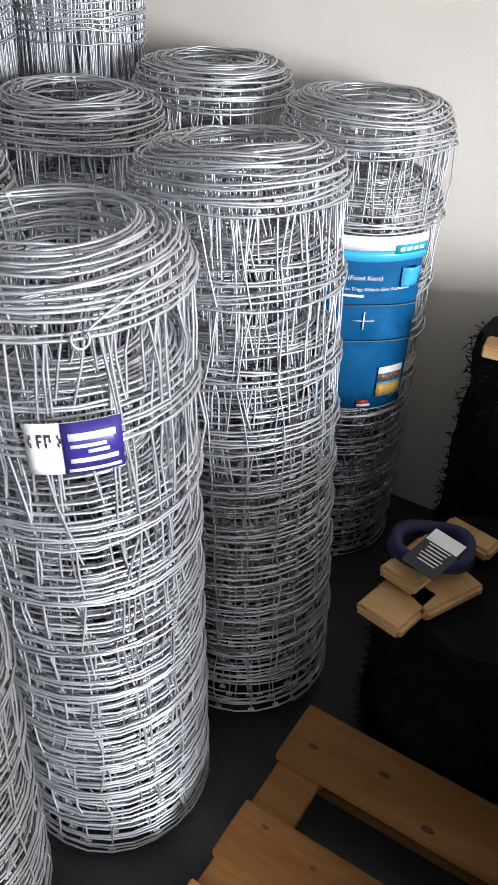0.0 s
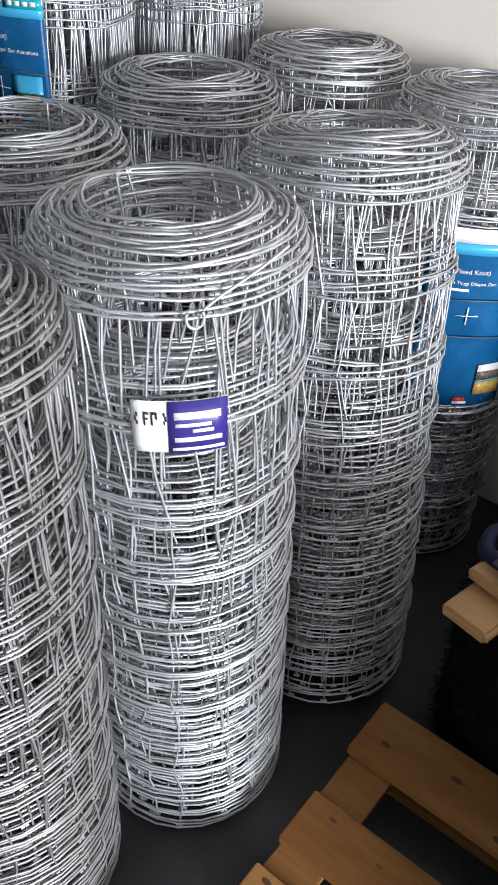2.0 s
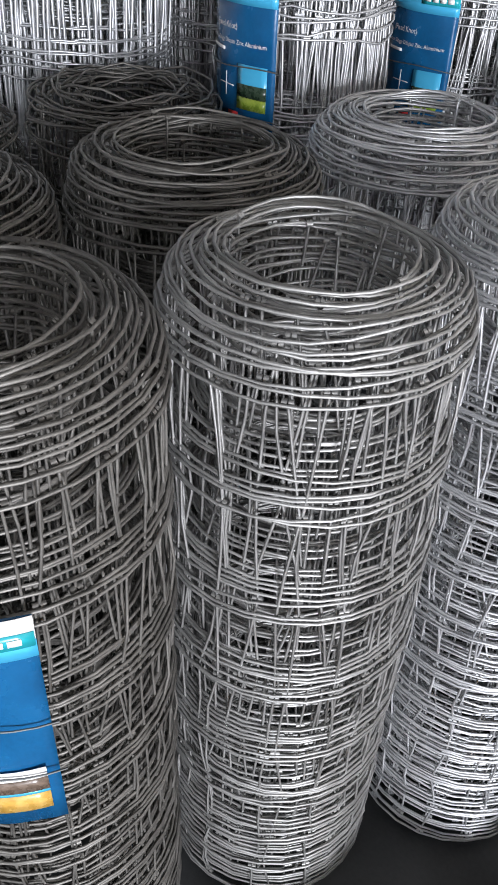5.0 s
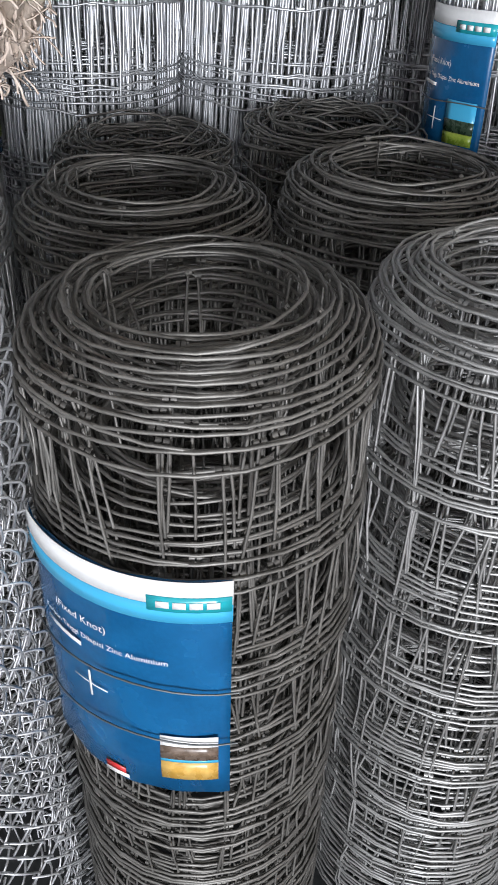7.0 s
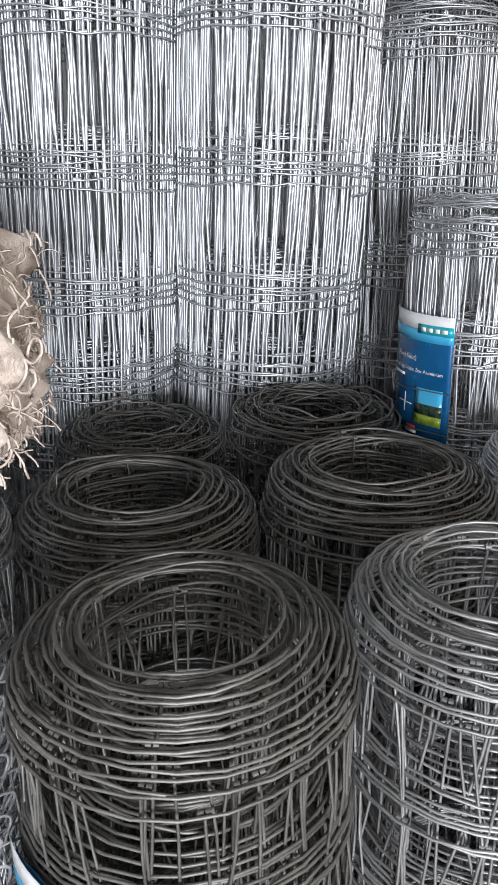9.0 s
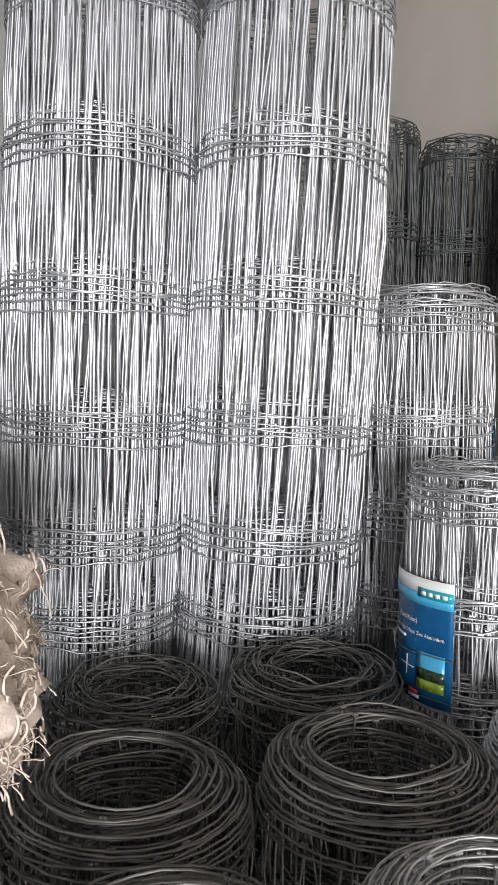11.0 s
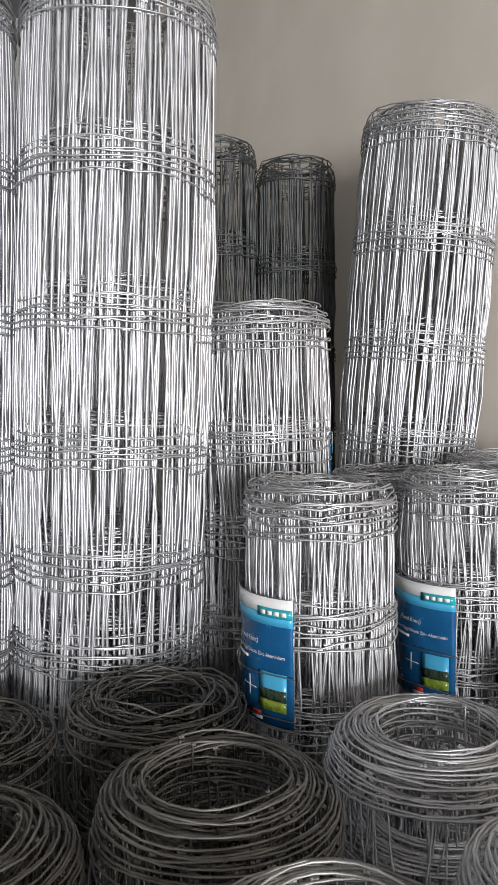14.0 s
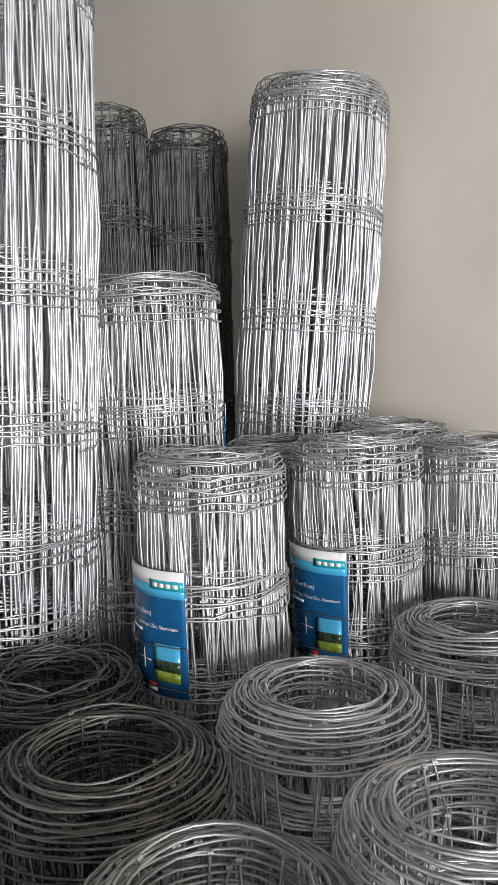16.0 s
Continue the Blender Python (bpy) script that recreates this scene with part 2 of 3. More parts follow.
H = 3.7
tagged(box("floor", (11.5, 6.4, 0.2), CONCRETE, ROOM @ pose(1.15, -2.8, -0.1), None, 0), "dark grey painted concrete floor, dusty and scuffed", "floor", "", "structure")
tagged(box("ceiling", (11.5, 6.4, 0.15), CEILING, ROOM @ pose(1.15, -2.8, H + 0.075), None, 0), "dim grey sheet ceiling", "ceiling", "", "structure")
wall("wall_back", -4.4, 6.5, 0, 0.2, 0, H)
BLOCK = grainy("grey_block", (0.32, 0.32, 0.31), (0.42, 0.42, 0.40), (0.8, 0.95), 0.0, 5, 120, 0.3)
GREY = "plain grey block wall"
wall("wall_left", -4.6, -4.4, -5.8, 0.2, 0, H, BLOCK, GREY)
# right wall with the gate's opening
wall("wall_right_1", 6.5, 6.7, -5.8, GATE[0], 0, H, BLOCK, GREY)
wall("wall_right_2", 6.5, 6.7, GATE[1], 0.2, 0, H, BLOCK, GREY)
wall("wall_right_3", 6.5, 6.7, GATE[0], GATE[1], GATE[3], H, BLOCK, GREY)
wall("wall_right_4", 6.5, 6.7, GATE[0], GATE[1], 0, GATE[2], BLOCK, GREY)
wall("wall_front", -4.4, 6.5, -5.8, -5.6, 0, H, BLOCK, GREY)

# ---- the rolls ----
LV_A = [0.925, 0.793, 0.664, 0.562, 0.470, 0.385, 0.305, 0.228, 0.155, 0.082, 0.012]
LV_B = [0.905, 0.770, 0.632, 0.500, 0.374, 0.262, 0.165, 0.085, 0.012]
LV_BALE = [1.243, 1.052, 0.88, 0.72, 0.58, 0.45, 0.33, 0.22, 0.115, 0.012]
LV_MID = [1.585, 1.34, 1.138, 0.94, 0.76, 0.60, 0.46, 0.34, 0.22, 0.115, 0.012]
LV_TALL = [2.18, 1.885, 1.597, 1.332, 1.10, 0.925, 0.76, 0.60, 0.46, 0.34, 0.22, 0.115, 0.012]

GR = "rolls of wire fencing"
T_A = "standing roll of tightly woven galvanised stock fence"
T_B = "standing roll of galvanised fence with open bands"
SHORT = dict(pack=1.5, fan=2.2, jitter=0.014, proud=0.005, steps=27, pull=0.55, ripple=0.0004, sag=0.085, reach=0.64)
r1 = place(wire_roll("fence_roll", LV_A, 0.155, 0.084, 28, 0.074, 0.085, 3, ZINC, **SHORT), -0.345, 1.035, 0, 0, -1.8, lift=0.005)
r2 = place(wire_roll("fence_roll", LV_A, 0.160, 0.084, 28, 0.072, 0.085, 11, ZINC, **SHORT), -0.15, 1.312, 40, -5.4, -3.6, lift=0.014)
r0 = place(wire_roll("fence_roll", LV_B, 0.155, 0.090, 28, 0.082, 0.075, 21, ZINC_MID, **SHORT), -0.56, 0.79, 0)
v0 = place(wire_roll("fence_roll", LV_B, 0.160, 0.090, 28, 0.082, 0.075, 33, ZINC_SHADED, **SHORT), -0.732, 0.51, 0)
sprung = place(wire_roll("fence_roll", LV_B, 0.157, 0.084, 24, 0.06, 0.09, 87, ZINC_SHADED, rough=2.4, **{**SHORT, "ripple": 0.0016}), -1.145, 1.18, 0)
for ob, lab in ((r1, T_A + " with a paper tag"), (r2, T_A + ", leaning"), (r0, T_B + " of stays"), (v0, T_B + ", blue label"), (sprung, T_B + ", top sprung")):
    tagged(ob, lab, "wire roll", GR)
r3 = None
for src, x, y, turn, s, lab in (
        (r2, -0.01, 1.79, 130, 1.005, T_A + ", blue label"),
        (r1, -0.32, 1.93, 200, 1.025, T_A + " by the wall"),
        (r2, -0.535, 1.685, 75, 1.0, T_A),
        (r1, -0.665, 1.262, 290, 1.0, T_A),
        (v0, -0.85, 0.975, 140, 1.0, T_B + ", coloured as shaded"),
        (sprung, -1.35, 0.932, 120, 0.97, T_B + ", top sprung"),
        (v0, -1.04, 0.69, 200, 0.99, T_B + ", coloured as shaded"),
        (r0, -1.20, 0.41, 100, 1.0, T_B + ", coloured as shaded")):
    ob = tagged(place(copy_thing(src, Matrix.Identity(4)), x, y, turn, s=s), lab, "wire roll", GR)
    r3 = r3 or ob

BALE = "chest-high roll of wide-meshed galvanised field fence"
WIDE = dict(proud=0.006, pack=2.2, fan=2.6, jitter=0.020, steps=32, pull=1.0, ripple=0.0007)
b1 = place(wire_roll("fence_roll", LV_BALE, 0.136, 0.07, 20, 0.086, 0.034, 41, ZINC, wire=0.0017, stay=0.0020, lean=0.035, crimp=0.0025, **WIDE), -0.965, 1.435, 0)
tagged(b1, BALE + " with a blue label", "wire roll", GR)
bales = [b1]
for x, y, turn, s, lab in ((-0.82, 1.80, 70, 1.0, BALE + " with a blue label"), (-0.62, 2.045, 160, 0.98, BALE), (-1.07, 1.925, 250, 0.98, BALE),
                           (-0.868, 2.175, 310, 1.0, BALE), (-1.728, 0.712, 20, 0.98, BALE)):
    bales.append(tagged(place(copy_thing(b1, Matrix.Identity(4)), x, y, turn, s=s), lab, "wire roll", GR))
t3 = place(wire_roll("fence_roll", LV_MID, 0.156, 0.08, 20, 0.105, 0.040, 52, ZINC, wire=0.0018, stay=0.0022, lean=0.028, crimp=0.003, **WIDE), -1.273, 1.687, 0)
tagged(t3, "head-high roll of wide-meshed galvanised deer fence", "wire roll", GR)
TALL = "very tall bright roll of galvanised deer fence"
t1 = place(wire_roll("fence_roll", LV_TALL, 0.195, 0.095, 19, 0.115, 0.040, 63, ZINC_BRIGHT, wire=0.0020, stay=0.0031, lean=0.018, crimp=0.003, **WIDE),
           -1.487, 1.344, 0, -1.1, 2.0, lift=0.007)
tagged(t1, TALL, "wire roll", GR)
t0 = tagged(place(copy_thing(t1, Matrix.Identity(4)), -1.735, 1.055, 120, -1.0, 1.1, lift=0.004), TALL, "wire roll", GR)
t2 = tagged(place(copy_thing(t1, Matrix.Identity(4)), -1.285, 2.25, 220, -2.1, 4.15, 0.98, 0.014), TALL + " by the wall", "wire roll", GR)
TALL_SHADED = "tall roll of deer fence, dark grey colour stands for shade"
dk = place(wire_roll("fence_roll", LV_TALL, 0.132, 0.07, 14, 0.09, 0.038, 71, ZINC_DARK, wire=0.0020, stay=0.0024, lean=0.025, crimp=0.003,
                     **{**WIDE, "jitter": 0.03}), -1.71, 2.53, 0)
tagged(dk, TALL_SHADED, "wire roll", GR)
tagged(place(copy_thing(dk, Matrix.Identity(4)), -1.94, 2.38, 90, s=1.03), TALL_SHADED, "wire roll", GR)


def chain_link_roll(x, y, r, h, seed):
    """A rolled chain-link net: upright zigzag wires, layer over layer, hooked into one another."""
    rng = np.random.default_rng(seed)
    root = new("chain_link_roll")
    u = np.linspace(0, 1, 7)
    for layer, n, way in ((r - 0.012, 38, 1), (r - 0.034, 30, -1)):
        for row in range(int(h / 0.05)):
            paths = []
            for k in range(n):
                a0 = (k + 0.5 * (row % 2)) * 2 * math.pi / n + rng.uniform(-0.03, 0.03)
                th = a0 + way * 0.33 * u ** 0.8
                z = h - 0.05 * row - 0.068 * u ** 1.9 + rng.normal(0, 0.002)
                rr = layer + 0.016 * np.sin(math.pi * u ** 0.8) + rng.normal(0, 0.0015)
                paths.append(np.stack([rr * np.cos(th), rr * np.sin(th), np.maximum(z, 0.003)], -1))
            v, f = tubes(paths, 0.0016, 4)
            child("net_course", fast_mesh("net_course", v, f, ZINC), root, "", "stuff")
    return place(root, x, y, 0)


tagged(chain_link_roll(-0.90, 0.235, 0.155, 1.0, 5), "standing roll of galvanised chain-link net", "wire roll", GR)


# ---- labels and tags wrapped round rolls ----
def patch(name, r, a0, a1, z0, z1, mat, parent, label="", wobble=0.0, seed=0, thick=0.0007):
    """A thin card bent round the upright axis, between two angles and two heights."""
    na, nz = max(2, int(abs(a1 - a0) / 4) + 1), 8 if wobble else 2
    rng = np.random.default_rng(seed)
    f1, f2 = rng.uniform(3, 7, 2)
    V = []
    for side in (0, thick):
        for i in range(na):
            for k in range(nz):
                a, z = radians(a0 + (a1 - a0) * i / (na - 1)), z0 + (z1 - z0) * k / (nz - 1)
                rr = r + side + wobble * (math.sin(f1 * a * 2 + z * 40) + math.sin(f2 * a * 3 - z * 25 + 1)) * 0.5
                V.append((rr * math.cos(a), rr * math.sin(a), z))
    o = na * nz
    F = []
    for i in range(na - 1):
        for k in range(nz - 1):
            q = (i * nz + k, i * nz + k + 1, (i + 1) * nz + k + 1, (i + 1) * nz + k)
            F += [q, tuple(o + c for c in reversed(q))]
    rim = [i * nz for i in range(na)] + [(na - 1) * nz + k for k in range(1, nz)] + [i * nz + nz - 1 for i in range(na - 2, -1, -1)] + [k for k in range(nz - 2, 0, -1)]
    for u, w in zip(rim, rim[1:] + rim[:1]):
        F.append((u, w, o + w, o + u))
    me = mesh_of(name, V, F, mat, True)
    bm = bmesh.new()
    bm.from_mesh(me)
    bmesh.ops.recalc_face_normals(bm, faces=bm.faces[:])
    bm.to_mesh(me)
    bm.free()
    return child(name, me, parent, label)


def lettering(words, r, a, z, size, mat, parent, name="lettering"):
    """Words set in the built-in font and bent round the axis; they start at angle a and read towards growing angles."""
    cu = bpy.data.curves.new("words", "FONT")
    cu.body, cu.size, cu.resolution_u = words, size, 2
    tmp = bpy.data.objects.new("words", cu)
    scene.collection.objects.link(tmp)
    dg = bpy.context.evaluated_depsgraph_get()
    me = bpy.data.meshes.new_from_object(tmp.evaluated_get(dg))
    bpy.data.objects.remove(tmp)
    for v in me.vertices:
        th = radians(a) + v.co.x / r
        v.co = (r * math.cos(th), r * math.sin(th), z + v.co.y)
    me.materials.clear()
    me.materials.append(mat)
    return child(name, me, parent)


def blue_label(roll, r, right, top, photo, seed, w=0.215, h=0.225, torn=False, curled=False):
    """The maker's card: white head, pale stripe, deep blue field with words, a small photograph and a red mark. right: angle of its right edge."""
    g = lambda d: right - math.degrees((w - d) / r)     # from a distance along the card to an angle
    card = patch("label", r, g(0), g(w), top - h, top, BLUE, roll, "glossy deep blue printed card label", 0.0016, seed)
    e = 0.0034
    patch("label_head", r + e, g(0), g(w), top - 0.026, top + 0.001, WHITE, card)
    patch("label_stripe", r + e, g(0), g(w), top - 0.047, top - 0.0265, SKYBLUE, card)
    patch("logo_panel", r + e + 0.001, g(w - 0.072), g(w - 0.001), top - 0.033, top - 0.016, TEAL, card)
    for i in range(4):
        patch("logo_bar", r + e + 0.002, g(w - 0.064 + 0.014 * i), g(w - 0.053 + 0.014 * i), top - 0.028, top - 0.021, WHITE, card)
    patch("photograph", r + e, g(w - 0.068), g(w - 0.012), top - h + 0.028, top - h + 0.095, SKYBLUE if photo == "park" else WHITE, card, "small printed photograph of fields")
    if photo == "park":
        rows = ((0.046, 0.066, TREE), (0.028, 0.047, GREEN))
    else:
        rows = ((0.060, 0.080, BROWN), (0.056, 0.0605, SKYBLUE), (0.028, 0.056, OCHRE))
    for z0, z1, m in rows:
        patch("picture_field", r + e + 0.0008, g(w - 0.068), g(w - 0.012), top - h + z0, top - h + z1, m, card)
    lettering("(Fixed Knot)", r + e, g(0.052), top - 0.083, 0.013, WHITE, card)
    lettering("Karbon Tinggi Dilapisi Zinc Aluminium", r + e, g(0.030), top - 0.104, 0.0095, WHITE, card)
    patch("text_bar", r + e, g(0.034), g(0.085), top - 0.117, top - 0.112, WHITE, card)
    patch("drawn_wire", r + e, g(0.070), g(0.112), top - 0.166, top - 0.1645, WHITE, card)
    patch("drawn_wire", r + e, g(0.090), g(0.0925), top - 0.183, top - 0.147, WHITE, card)
    patch("red_mark", r + e, g(0.100), g(0.124), top - h + 0.012, top - h + 0.021, RED, card)
    patch("mark_bar", r + e + 0.0008, g(0.100), g(0.128), top - h + 0.007, top - h + 0.013, WHITE, card)
    if torn:        # a scrap of clear wrapping hangs off the edge, and a corner of the print has curled up
        patch("torn_film", r + 0.004, g(-0.016), g(0.002), top - 0.15, top - 0.075, FILM, card, "torn clear wrapping film", 0.006, seed + 20)
        patch("torn_film", r + 0.006, g(-0.022), g(-0.006), top - 0.175, top - 0.135, FILM, card, "torn clear wrapping film", 0.007, seed + 30)
    if curled:
        patch("curled_flap", r + 0.009, g(w - 0.052), g(w - 0.016), top - 0.098, top - 0.060, SKYBLUE, card, "torn curled piece of the print", 0.006, seed + 5)
    for z in (top - 0.135, top - 0.21):      # the outer fence wires pass in front of the card
        a = np.radians(np.linspace(g(-0.01), g(w + 0.006), 14))
        q = r + 0.0075
        v, f = tubes([np.stack([q * np.cos(a), q * np.sin(a), z + 0.003 * np.sin(a * 5 + seed)], -1)], 0.0011, 5)
        child("binding_wire", fast_mesh("binding_wire", v, f, ZINC_DARK), card)
    return card


def flat_child(roll, fn, *args, lean=0.0, **kw):
    """Wraps a label round a roll that has been turned and scaled, in world angles and heights."""
    card = fn(roll, *args, **kw)
    m = roll.matrix_world
    card.matrix_parent_inverse = m.inverted() @ Matrix.Translation(m.translation) @ pose(0, 0, 0, 0, lean, 0)
    return card


bpy.context.view_layer.update()
flat_child(v0, blue_label, 0.173, -33, 0.804, "field", 1, w=0.232, h=0.30)
flat_child(r3, blue_label, 0.173, -43, 0.800, "field", 2, w=0.205, h=0.365, curled=True)
flat_child(bales[0], blue_label, 0.146, -77, 1.138, "park", 3, w=0.19, h=0.225, torn=True)
flat_child(t3, blue_label, 0.162, 92, 1.40, "park", 6, w=0.19, h=0.225)
flat_child(bales[5], blue_label, 0.146, 55, 1.10, "park", 5, w=0.19, h=0.225)
flat_child(bales[1], blue_label, 0.146, -77, 1.105, "park", 4, w=0.19, h=0.235)


def paper_tag(roll, r, a0, a1, z0, z1):
    """A small glossy card, white at one end and navy at the other, with pale print."""
    mid = a0 + (a1 - a0) * 0.38
    card = patch("paper_tag", r, a0, a1, z0, z1, WHITE, roll, "small glossy white and navy card", 0.0008, 9)
    d = lambda f: mid + (a1 - mid) * f
    zz = lambda f: z0 + (z1 - z0) * f
    patch("navy_field", r + 0.0022, mid, a1, z0, z1, NAVY, card)
    for f0, f1, y0, y1 in ((0.1, 0.88, 0.66, 0.8), (0.12, 0.72, 0.51, 0.58), (0.4, 0.76, 0.39, 0.46), (0.1, 0.9, 0.22, 0.31), (0.06, 0.94, 0.05, 0.11)):
        patch("print_bar", r + 0.003, d(f0), d(f1), zz(y0), zz(y1), WHITE, card)
    w = lambda f: a0 + (mid - a0) * f
    for f0, f1, y0, y1 in ((0.36, 0.40, 0.55, 0.8), (0.36, 0.5, 0.76, 0.8), (0.36, 0.47, 0.66, 0.69), (0.56, 0.6, 0.55, 0.8), (0.56, 0.72, 0.76, 0.8), (0.68, 0.72, 0.66, 0.8)):
        patch("logo_bar", r + 0.0022, w(f0), w(f1), zz(y0), zz(y1), INK, card)
    for c, sgn in ((0.22, -1), (0.86, 1)):
        for y0, y1, o in ((0.56, 0.63, 0.05), (0.63, 0.72, 0.09), (0.72, 0.79, 0.05)):
            patch("logo_arc", r + 0.0022, w(c + sgn * o - 0.02), w(c + sgn * o + 0.02), zz(y0), zz(y1), INK, card)
    return card


flat_child(r1, paper_tag, 0.167, -88.5, -54, 0.781, 0.845, lean=-1.8)

# the hooked end of the outer wire, tied off at the rim
a = np.linspace(0, 1, 26)
th = np.radians(-63 + 34 * a ** 1.5)
hook = np.stack([0.168 * np.cos(th), 0.168 * np.sin(th), 0.94 + 0.05 * a], -1)
c = np.linspace(-2.2, 2.2, 14)
loop = np.stack([0.170 * np.cos(np.radians(-65 + 3 * np.sin(c))), 0.170 * np.sin(np.radians(-65 + 3 * np.sin(c))), 0.938 - 0.011 * np.cos(c)], -1)
v, f = tubes([hook, loop], 0.0019, 5)
tie = child("tie_wire", fast_mesh("tie_wire", v, f, ZINC), r1)
tie.matrix_parent_inverse = r1.matrix_world.inverted() @ Matrix.Translation(r1.matrix_world.translation) @ pose(0, 0, 0, 0, -1.8, 0)


# ---- the pallet and the black bundles on it ----
def pallet():
    root = new("pallet")
    root.matrix_world = ROOM @ pose(0.232, -1.546, 0)
    rng = random.Random(4)
    for i, (y, w) in enumerate(((0.05, 0.1), (0.20, 0.1), (0.355, 0.1), (0.508, 0.1), (0.715, 0.122))):
        b = box("deck_board", (1.1, w, 0.018), PINE, pose(0.55 + rng.uniform(-0.006, 0.006), y, 0.081, 0, 0, rng.uniform(-0.4, 0.4)), root, 0.002)
        for k in range(4):
            bm = bmesh.new()
            bmesh.ops.create_circle(bm, cap_ends=True, radius=rng.uniform(0.004, 0.008), segments=9)
            me = bpy.data.meshes.new("wood_knot")
            bm.to_mesh(me)
            bm.free()
            me.materials.append(KNOT)
            q = child("wood_knot", me, b)
            q.matrix_local = pose(-0.53 + 0.12 * k + rng.uniform(0, 0.1), rng.uniform(-0.4, 0.4) * w, 0.0094) @ Matrix.Diagonal((1.5, 0.8, 1, 1))
    for x in (0.045, 0.55, 1.055):
        box("stringer", (0.08, 0.775, 0.018), PINE, pose(x, 0.389, 0.0625), root, 0.002)
        for y in (0.05, 0.39, 0.725):
            box("block", (0.075, 0.09, 0.034), PINE, pose(x, y, 0.0365), root, 0.003)
    for y in (0.05, 0.39, 0.725):
        box("bottom_board", (1.1, 0.09, 0.018), PINE, pose(0.55, y, 0.0095), root, 0.002)
    return root


tagged(pallet(), "worn pine pallet with dark knots, on the floor", "pallet")


def bristle_roll(x, y, z0, h, r, seed, n=900):
    """A rolled black bristly mat: a lumpy core wound in a spiral, with stiff hairs sticking out."""
    rng = np.random.default_rng(seed)
    root = new("bristle_roll")
    V, F, na, nz = [], [], 48, 16
    for k in range(nz + 1):
        for i in range(na):
            a = i * 2 * math.pi / na
            q = r * (1 + 0.035 * math.sin(5 * a + k) + rng.normal(0, 0.012)) * (0.96 if k in (0, nz) else 1)
            V.append((q * math.cos(a), q * math.sin(a), h * k / nz))
    for k in range(nz):
        for i in range(na):
            F.append((k * na + i, k * na + (i + 1) % na, (k + 1) * na + (i + 1) % na, (k + 1) * na + i))
    top = len(V)
    for ring in (0.75, 0.5, 0.25):
        for i in range(na):
            a = i * 2 * math.pi / na
            V.append((r * ring * math.cos(a), r * ring * math.sin(a), h - 0.008 + 0.012 * math.sin(ring * 40 + a)))
    last = nz * na
    for base in range(3):
        cur = top + base * na
        for i in range(na):
            F.append((last + i, last + (i + 1) % na, cur + (i + 1) % na, cur + i))
        last = cur
    F.append(tuple(range(last, last + na)))
    F.append(tuple(range(na - 1, -1, -1)))
    child("mat", mesh_of("mat", V, F, BRISTLE), root)
    paths = []
    for _ in range(n):
        a, z = rng.uniform(0, 6.283), h * rng.uniform(0.02, 1.0)
        d = np.array([math.cos(a + rng.normal(0, 0.7)), math.sin(a + rng.normal(0, 0.7)), rng.normal(0.1, 0.6)])
        p = np.array([r * math.cos(a) * 0.98, r * math.sin(a) * 0.98, z])
        L = rng.uniform(0.008, 0.026)
        e = p + d * L
        e[2] = max(e[2], 0.003)
        m = p + d * L * 0.5 + rng.normal(0, 0.003, 3)
        m[2] = max(m[2], 0.003)
        paths.append(np.array([p, m, e]))
    v, f = tubes(paths, 0.0011, 3)
    child("bristle_fringe", fast_mesh("bristle_fringe", v, f, BRISTLE), root, "", "stuff")
    root.matrix_world = ROOM @ pose(x, y, z0)
    return tagged(root, "black bristly rolled mat standing in the shade", "mat roll", "black bristly rolls")


bristle_roll(0.455, -0.572, 0.0, 0.36, 0.182, 1, 1500)
bristle_roll(0.425, -0.195, 0.0, 0.64, 0.178, 2, 2200)
bristle_roll(0.84, -0.56, 0.0, 0.55, 0.185, 3)
bristle_roll(0.82, -0.185, 0.0, 0.72, 0.182, 4)
# this one and the next are out of view, added to shade r2's foot
bristle_roll(0.83, -0.975, 0.091, 0.58, 0.188, 5)      # stands on the pallet
bristle_roll(1.21, -1.04, 0.091, 0.60, 0.185, 6)


def wood_bundle():
    """Short tan battens held by a blue band, with a black printed card tied on."""
    root = new("batten_bundle")
    for sx, sy, sz, x, y, z, rz in ((0.085, 0.115, 0.022, 0.0, 0.0, 0.011, -38), (0.06, 0.13, 0.022, 0.075, 0.035, 0.011, -52), (0.05, 0.10, 0.024, 0.135, 0.175, 0.012, 52),
                                    (0.07, 0.16, 0.022, 0.045, 0.085, 0.034, -40)):
        box("batten", (sx, sy, sz), PINE_PALE, pose(x, y, z, 0, 0, rz), root, 0.006)
    a = np.linspace(0, 2 * math.pi, 40)
    V, F = [], []
    for i in range(40):
        q = 2 * math.pi * i / 40
        for rr, z in ((0.056, 0.042), (0.087, 0.042), (0.083, 0.066), (0.062, 0.066)):
            V.append((0.056 + rr * 0.84 * math.cos(q), 0.098 + rr * math.sin(q) * 0.66, z + 0.004 * math.sin(3 * q)))
        n = (i + 1) % 40
        for k in range(4):
            F.append((i * 4 + k, n * 4 + k, n * 4 + (k + 1) % 4, i * 4 + (k + 1) % 4))
    child("band", mesh_of("band", V, F, BLUE_STRAP, True), root, "dark blue woven band")
    card = box("card", (0.062, 0.095, 0.0012), INK, pose(0.052, 0.055, 0.074, 4, 3, -38), root, 0)
    box("card_head", (0.058, 0.03, 0.001), WHITE, pose(0, 0.034, 0.0013), card, 0)
    for i in range(6):
        box("print_bar", (0.040 - 0.004 * (i % 3), 0.0022, 0.0006), WHITE, pose(0.001, 0.014 - 0.008 * i, 0.0011), card, 0)
    root.matrix_world = pose(0.097, 1.138, 0.368)
    return root


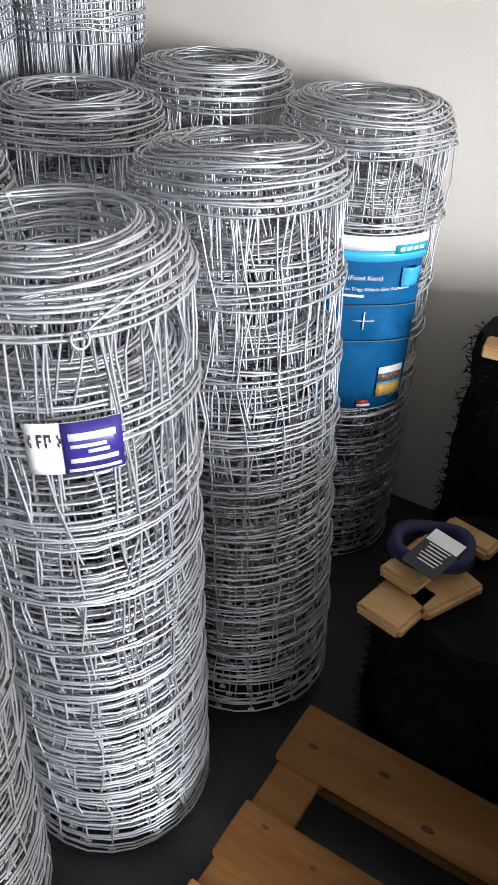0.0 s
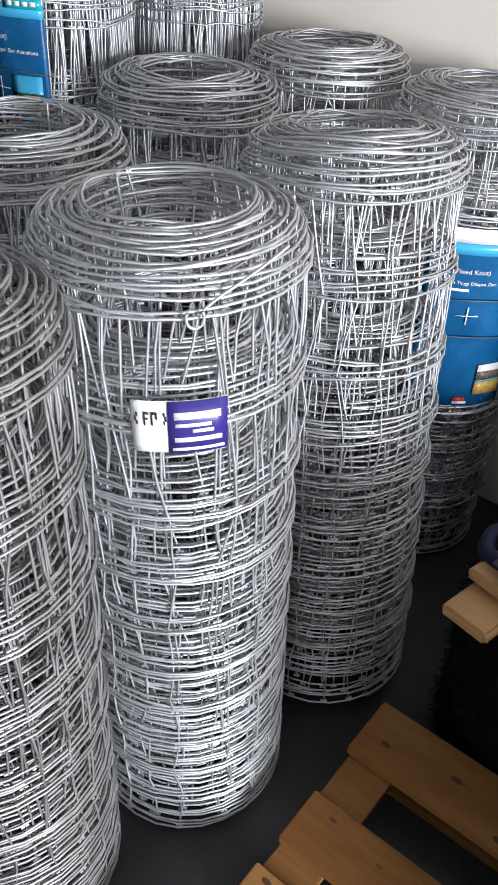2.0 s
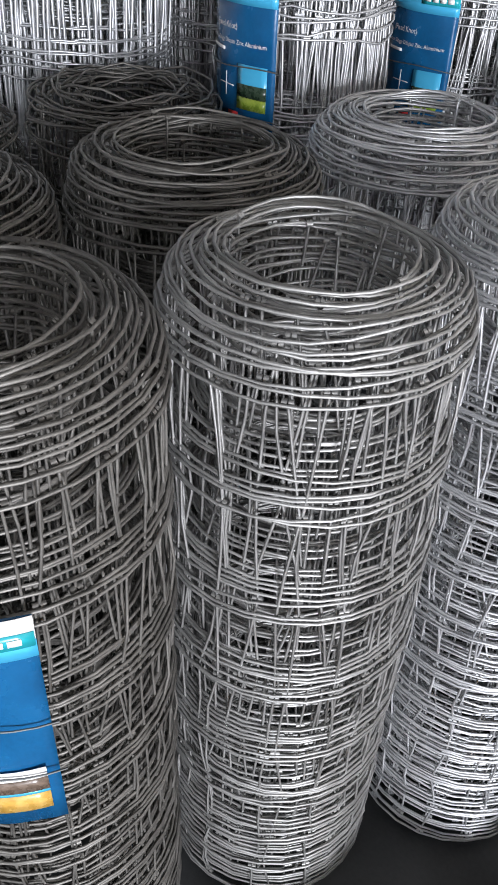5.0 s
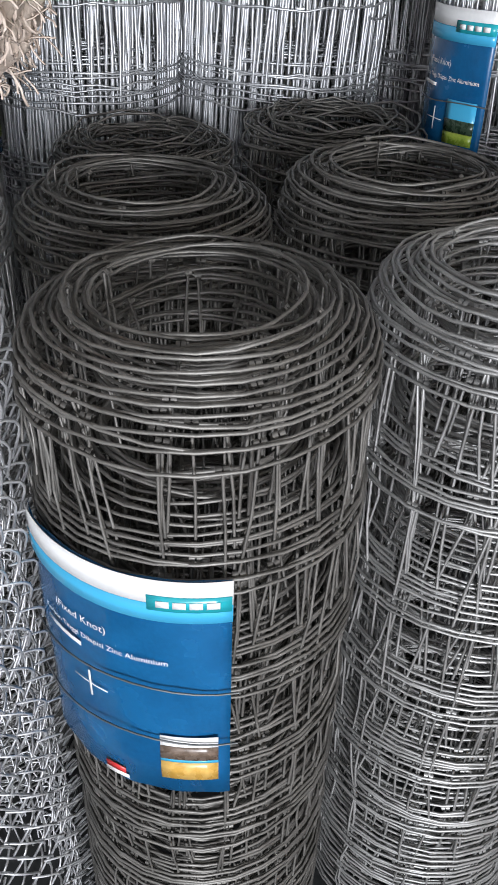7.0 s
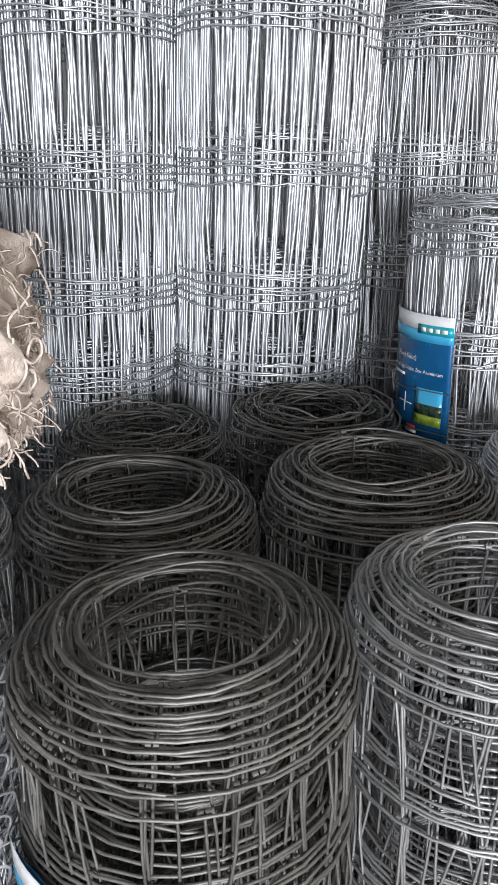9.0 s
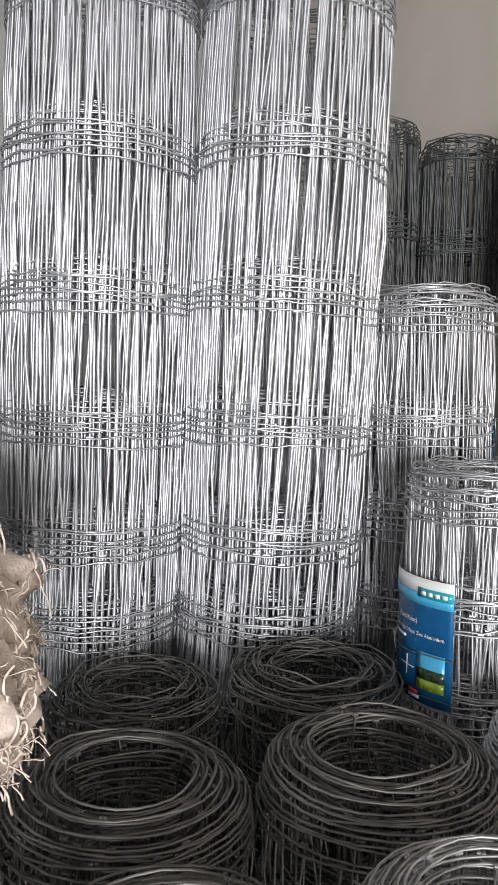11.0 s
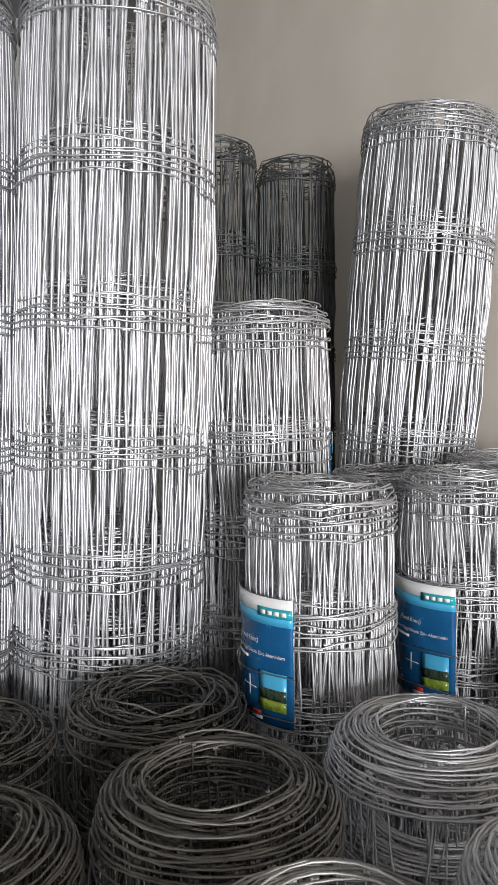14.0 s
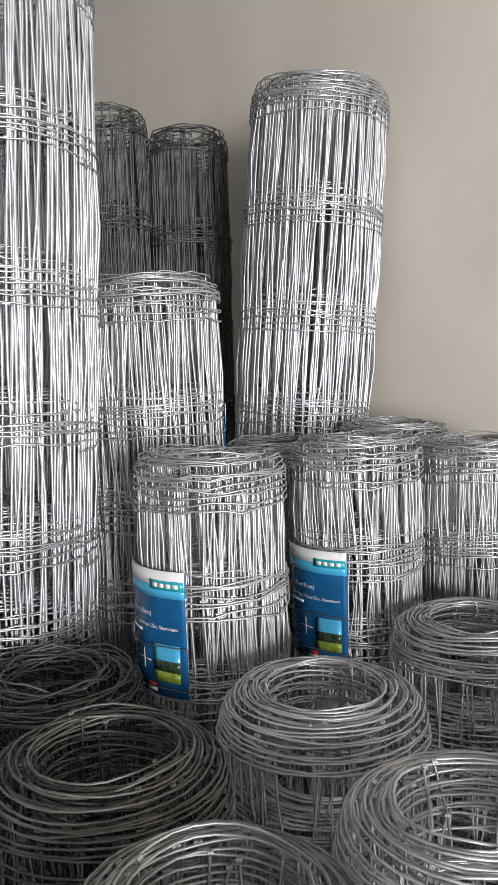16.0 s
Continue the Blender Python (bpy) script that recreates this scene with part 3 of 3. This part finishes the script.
tagged(wood_bundle(), "tan wooden battens in a blue band with black card", "batten bundle")
lath = box("pale_board", (0.16, 0.055, 0.02), PINE_PALE, pose(0.305, 1.495, 0.652, 0, 0, -20), None, 0.003)
tagged(lath, "short pale pine board lying on a black roll", "board")


def frayed_sack(x, y, z0):
    """A lumpy torn sack of pale fibre with threads hanging out of it."""
    rng = np.random.default_rng(8)
    root = new("frayed_sack")
    V, F, na, nz = [], [], 72, 40
    for k in range(nz + 1):
        t = k / nz
        q0 = min(1, max(0, (t - 0.22) / 0.25))
        base = 0.05 + 0.112 * q0 * q0 * (3 - 2 * q0) - 0.09 * max(0, t - 0.72) / 0.28
        for i in range(na):
            a = i * 2 * math.pi / na
            p = Vector((math.cos(a) * 2, math.sin(a) * 2, t * 4))
            q = base * (1 + 0.20 * noise.noise(p) + 0.16 * noise.noise(p * 2.7) + 0.09 * noise.noise(p * 6) + 0.07 * noise.noise(p * 11) + 0.05 * noise.noise(p * 23))
            V.append((q * math.cos(a), q * math.sin(a), 0.42 * t))
    for k in range(nz):
        for i in range(na):
            F.append((k * na + i, k * na + (i + 1) % na, (k + 1) * na + (i + 1) % na, (k + 1) * na + i))
    F += [tuple(range(na - 1, -1, -1)), tuple(range(nz * na, nz * na + na))]
    child("sack_body", mesh_of("sack_body", V, F, SISAL, True), root)
    paths = []
    for _ in range(2600):
        i = int(rng.integers(na * 4, len(V) - na))
        p = np.array(V[i])
        d = np.array([p[0], p[1], 0]) / np.hypot(p[0], p[1]) * rng.uniform(0.2, 0.9) + rng.normal(0, 0.6, 3)
        L = rng.uniform(0.0015, 0.0048)
        line = [p * 0.985]
        for k in range(7):
            d = d + rng.normal(0, 0.5, 3) + np.array([0, 0, -0.18])
            line.append(line[-1] + d / np.linalg.norm(d) * L)
        paths.append(np.array(line))
    for q in paths:
        q[:, 2] = np.maximum(q[:, 2], 0.004)
    v, f = tubes(paths, 0.0009, 3)
    tufts = []
    for _ in range(2200):
        p = np.array(V[int(rng.integers(na * 3, len(V) - na))])
        n = np.array([p[0], p[1], 0.02])
        n /= np.linalg.norm(n)
        d = np.cross(n, rng.normal(0, 1, 3))
        d /= np.linalg.norm(d)
        curl, line = rng.uniform(0.3, 0.9) * rng.choice((-1, 1)), [p - n * 0.001]
        for k in range(7):
            side = np.cross(n, d)
            d = d + side * curl + n * rng.normal(0.02, 0.13)
            d /= np.linalg.norm(d)
            line.append(line[-1] + d * rng.uniform(0.003, 0.006))
        tufts.append(np.maximum(np.array(line), np.array([-9, -9, 0.004])))
    tv, tf = tubes(tufts, 0.0012, 4)
    child("fibre_tuft", fast_mesh("fibre_tuft", tv, tf, SISAL), root, "", "stuff")
    child("loose_thread", fast_mesh("loose_thread", v, f, SISAL), root, "", "stuff")
    root.matrix_world = Matrix.Translation((x, y, z0))
    return tagged(root, "torn sack of pale frayed fibre on a net roll", "sack")


frayed_sack(-0.892, 0.285, 1.0)
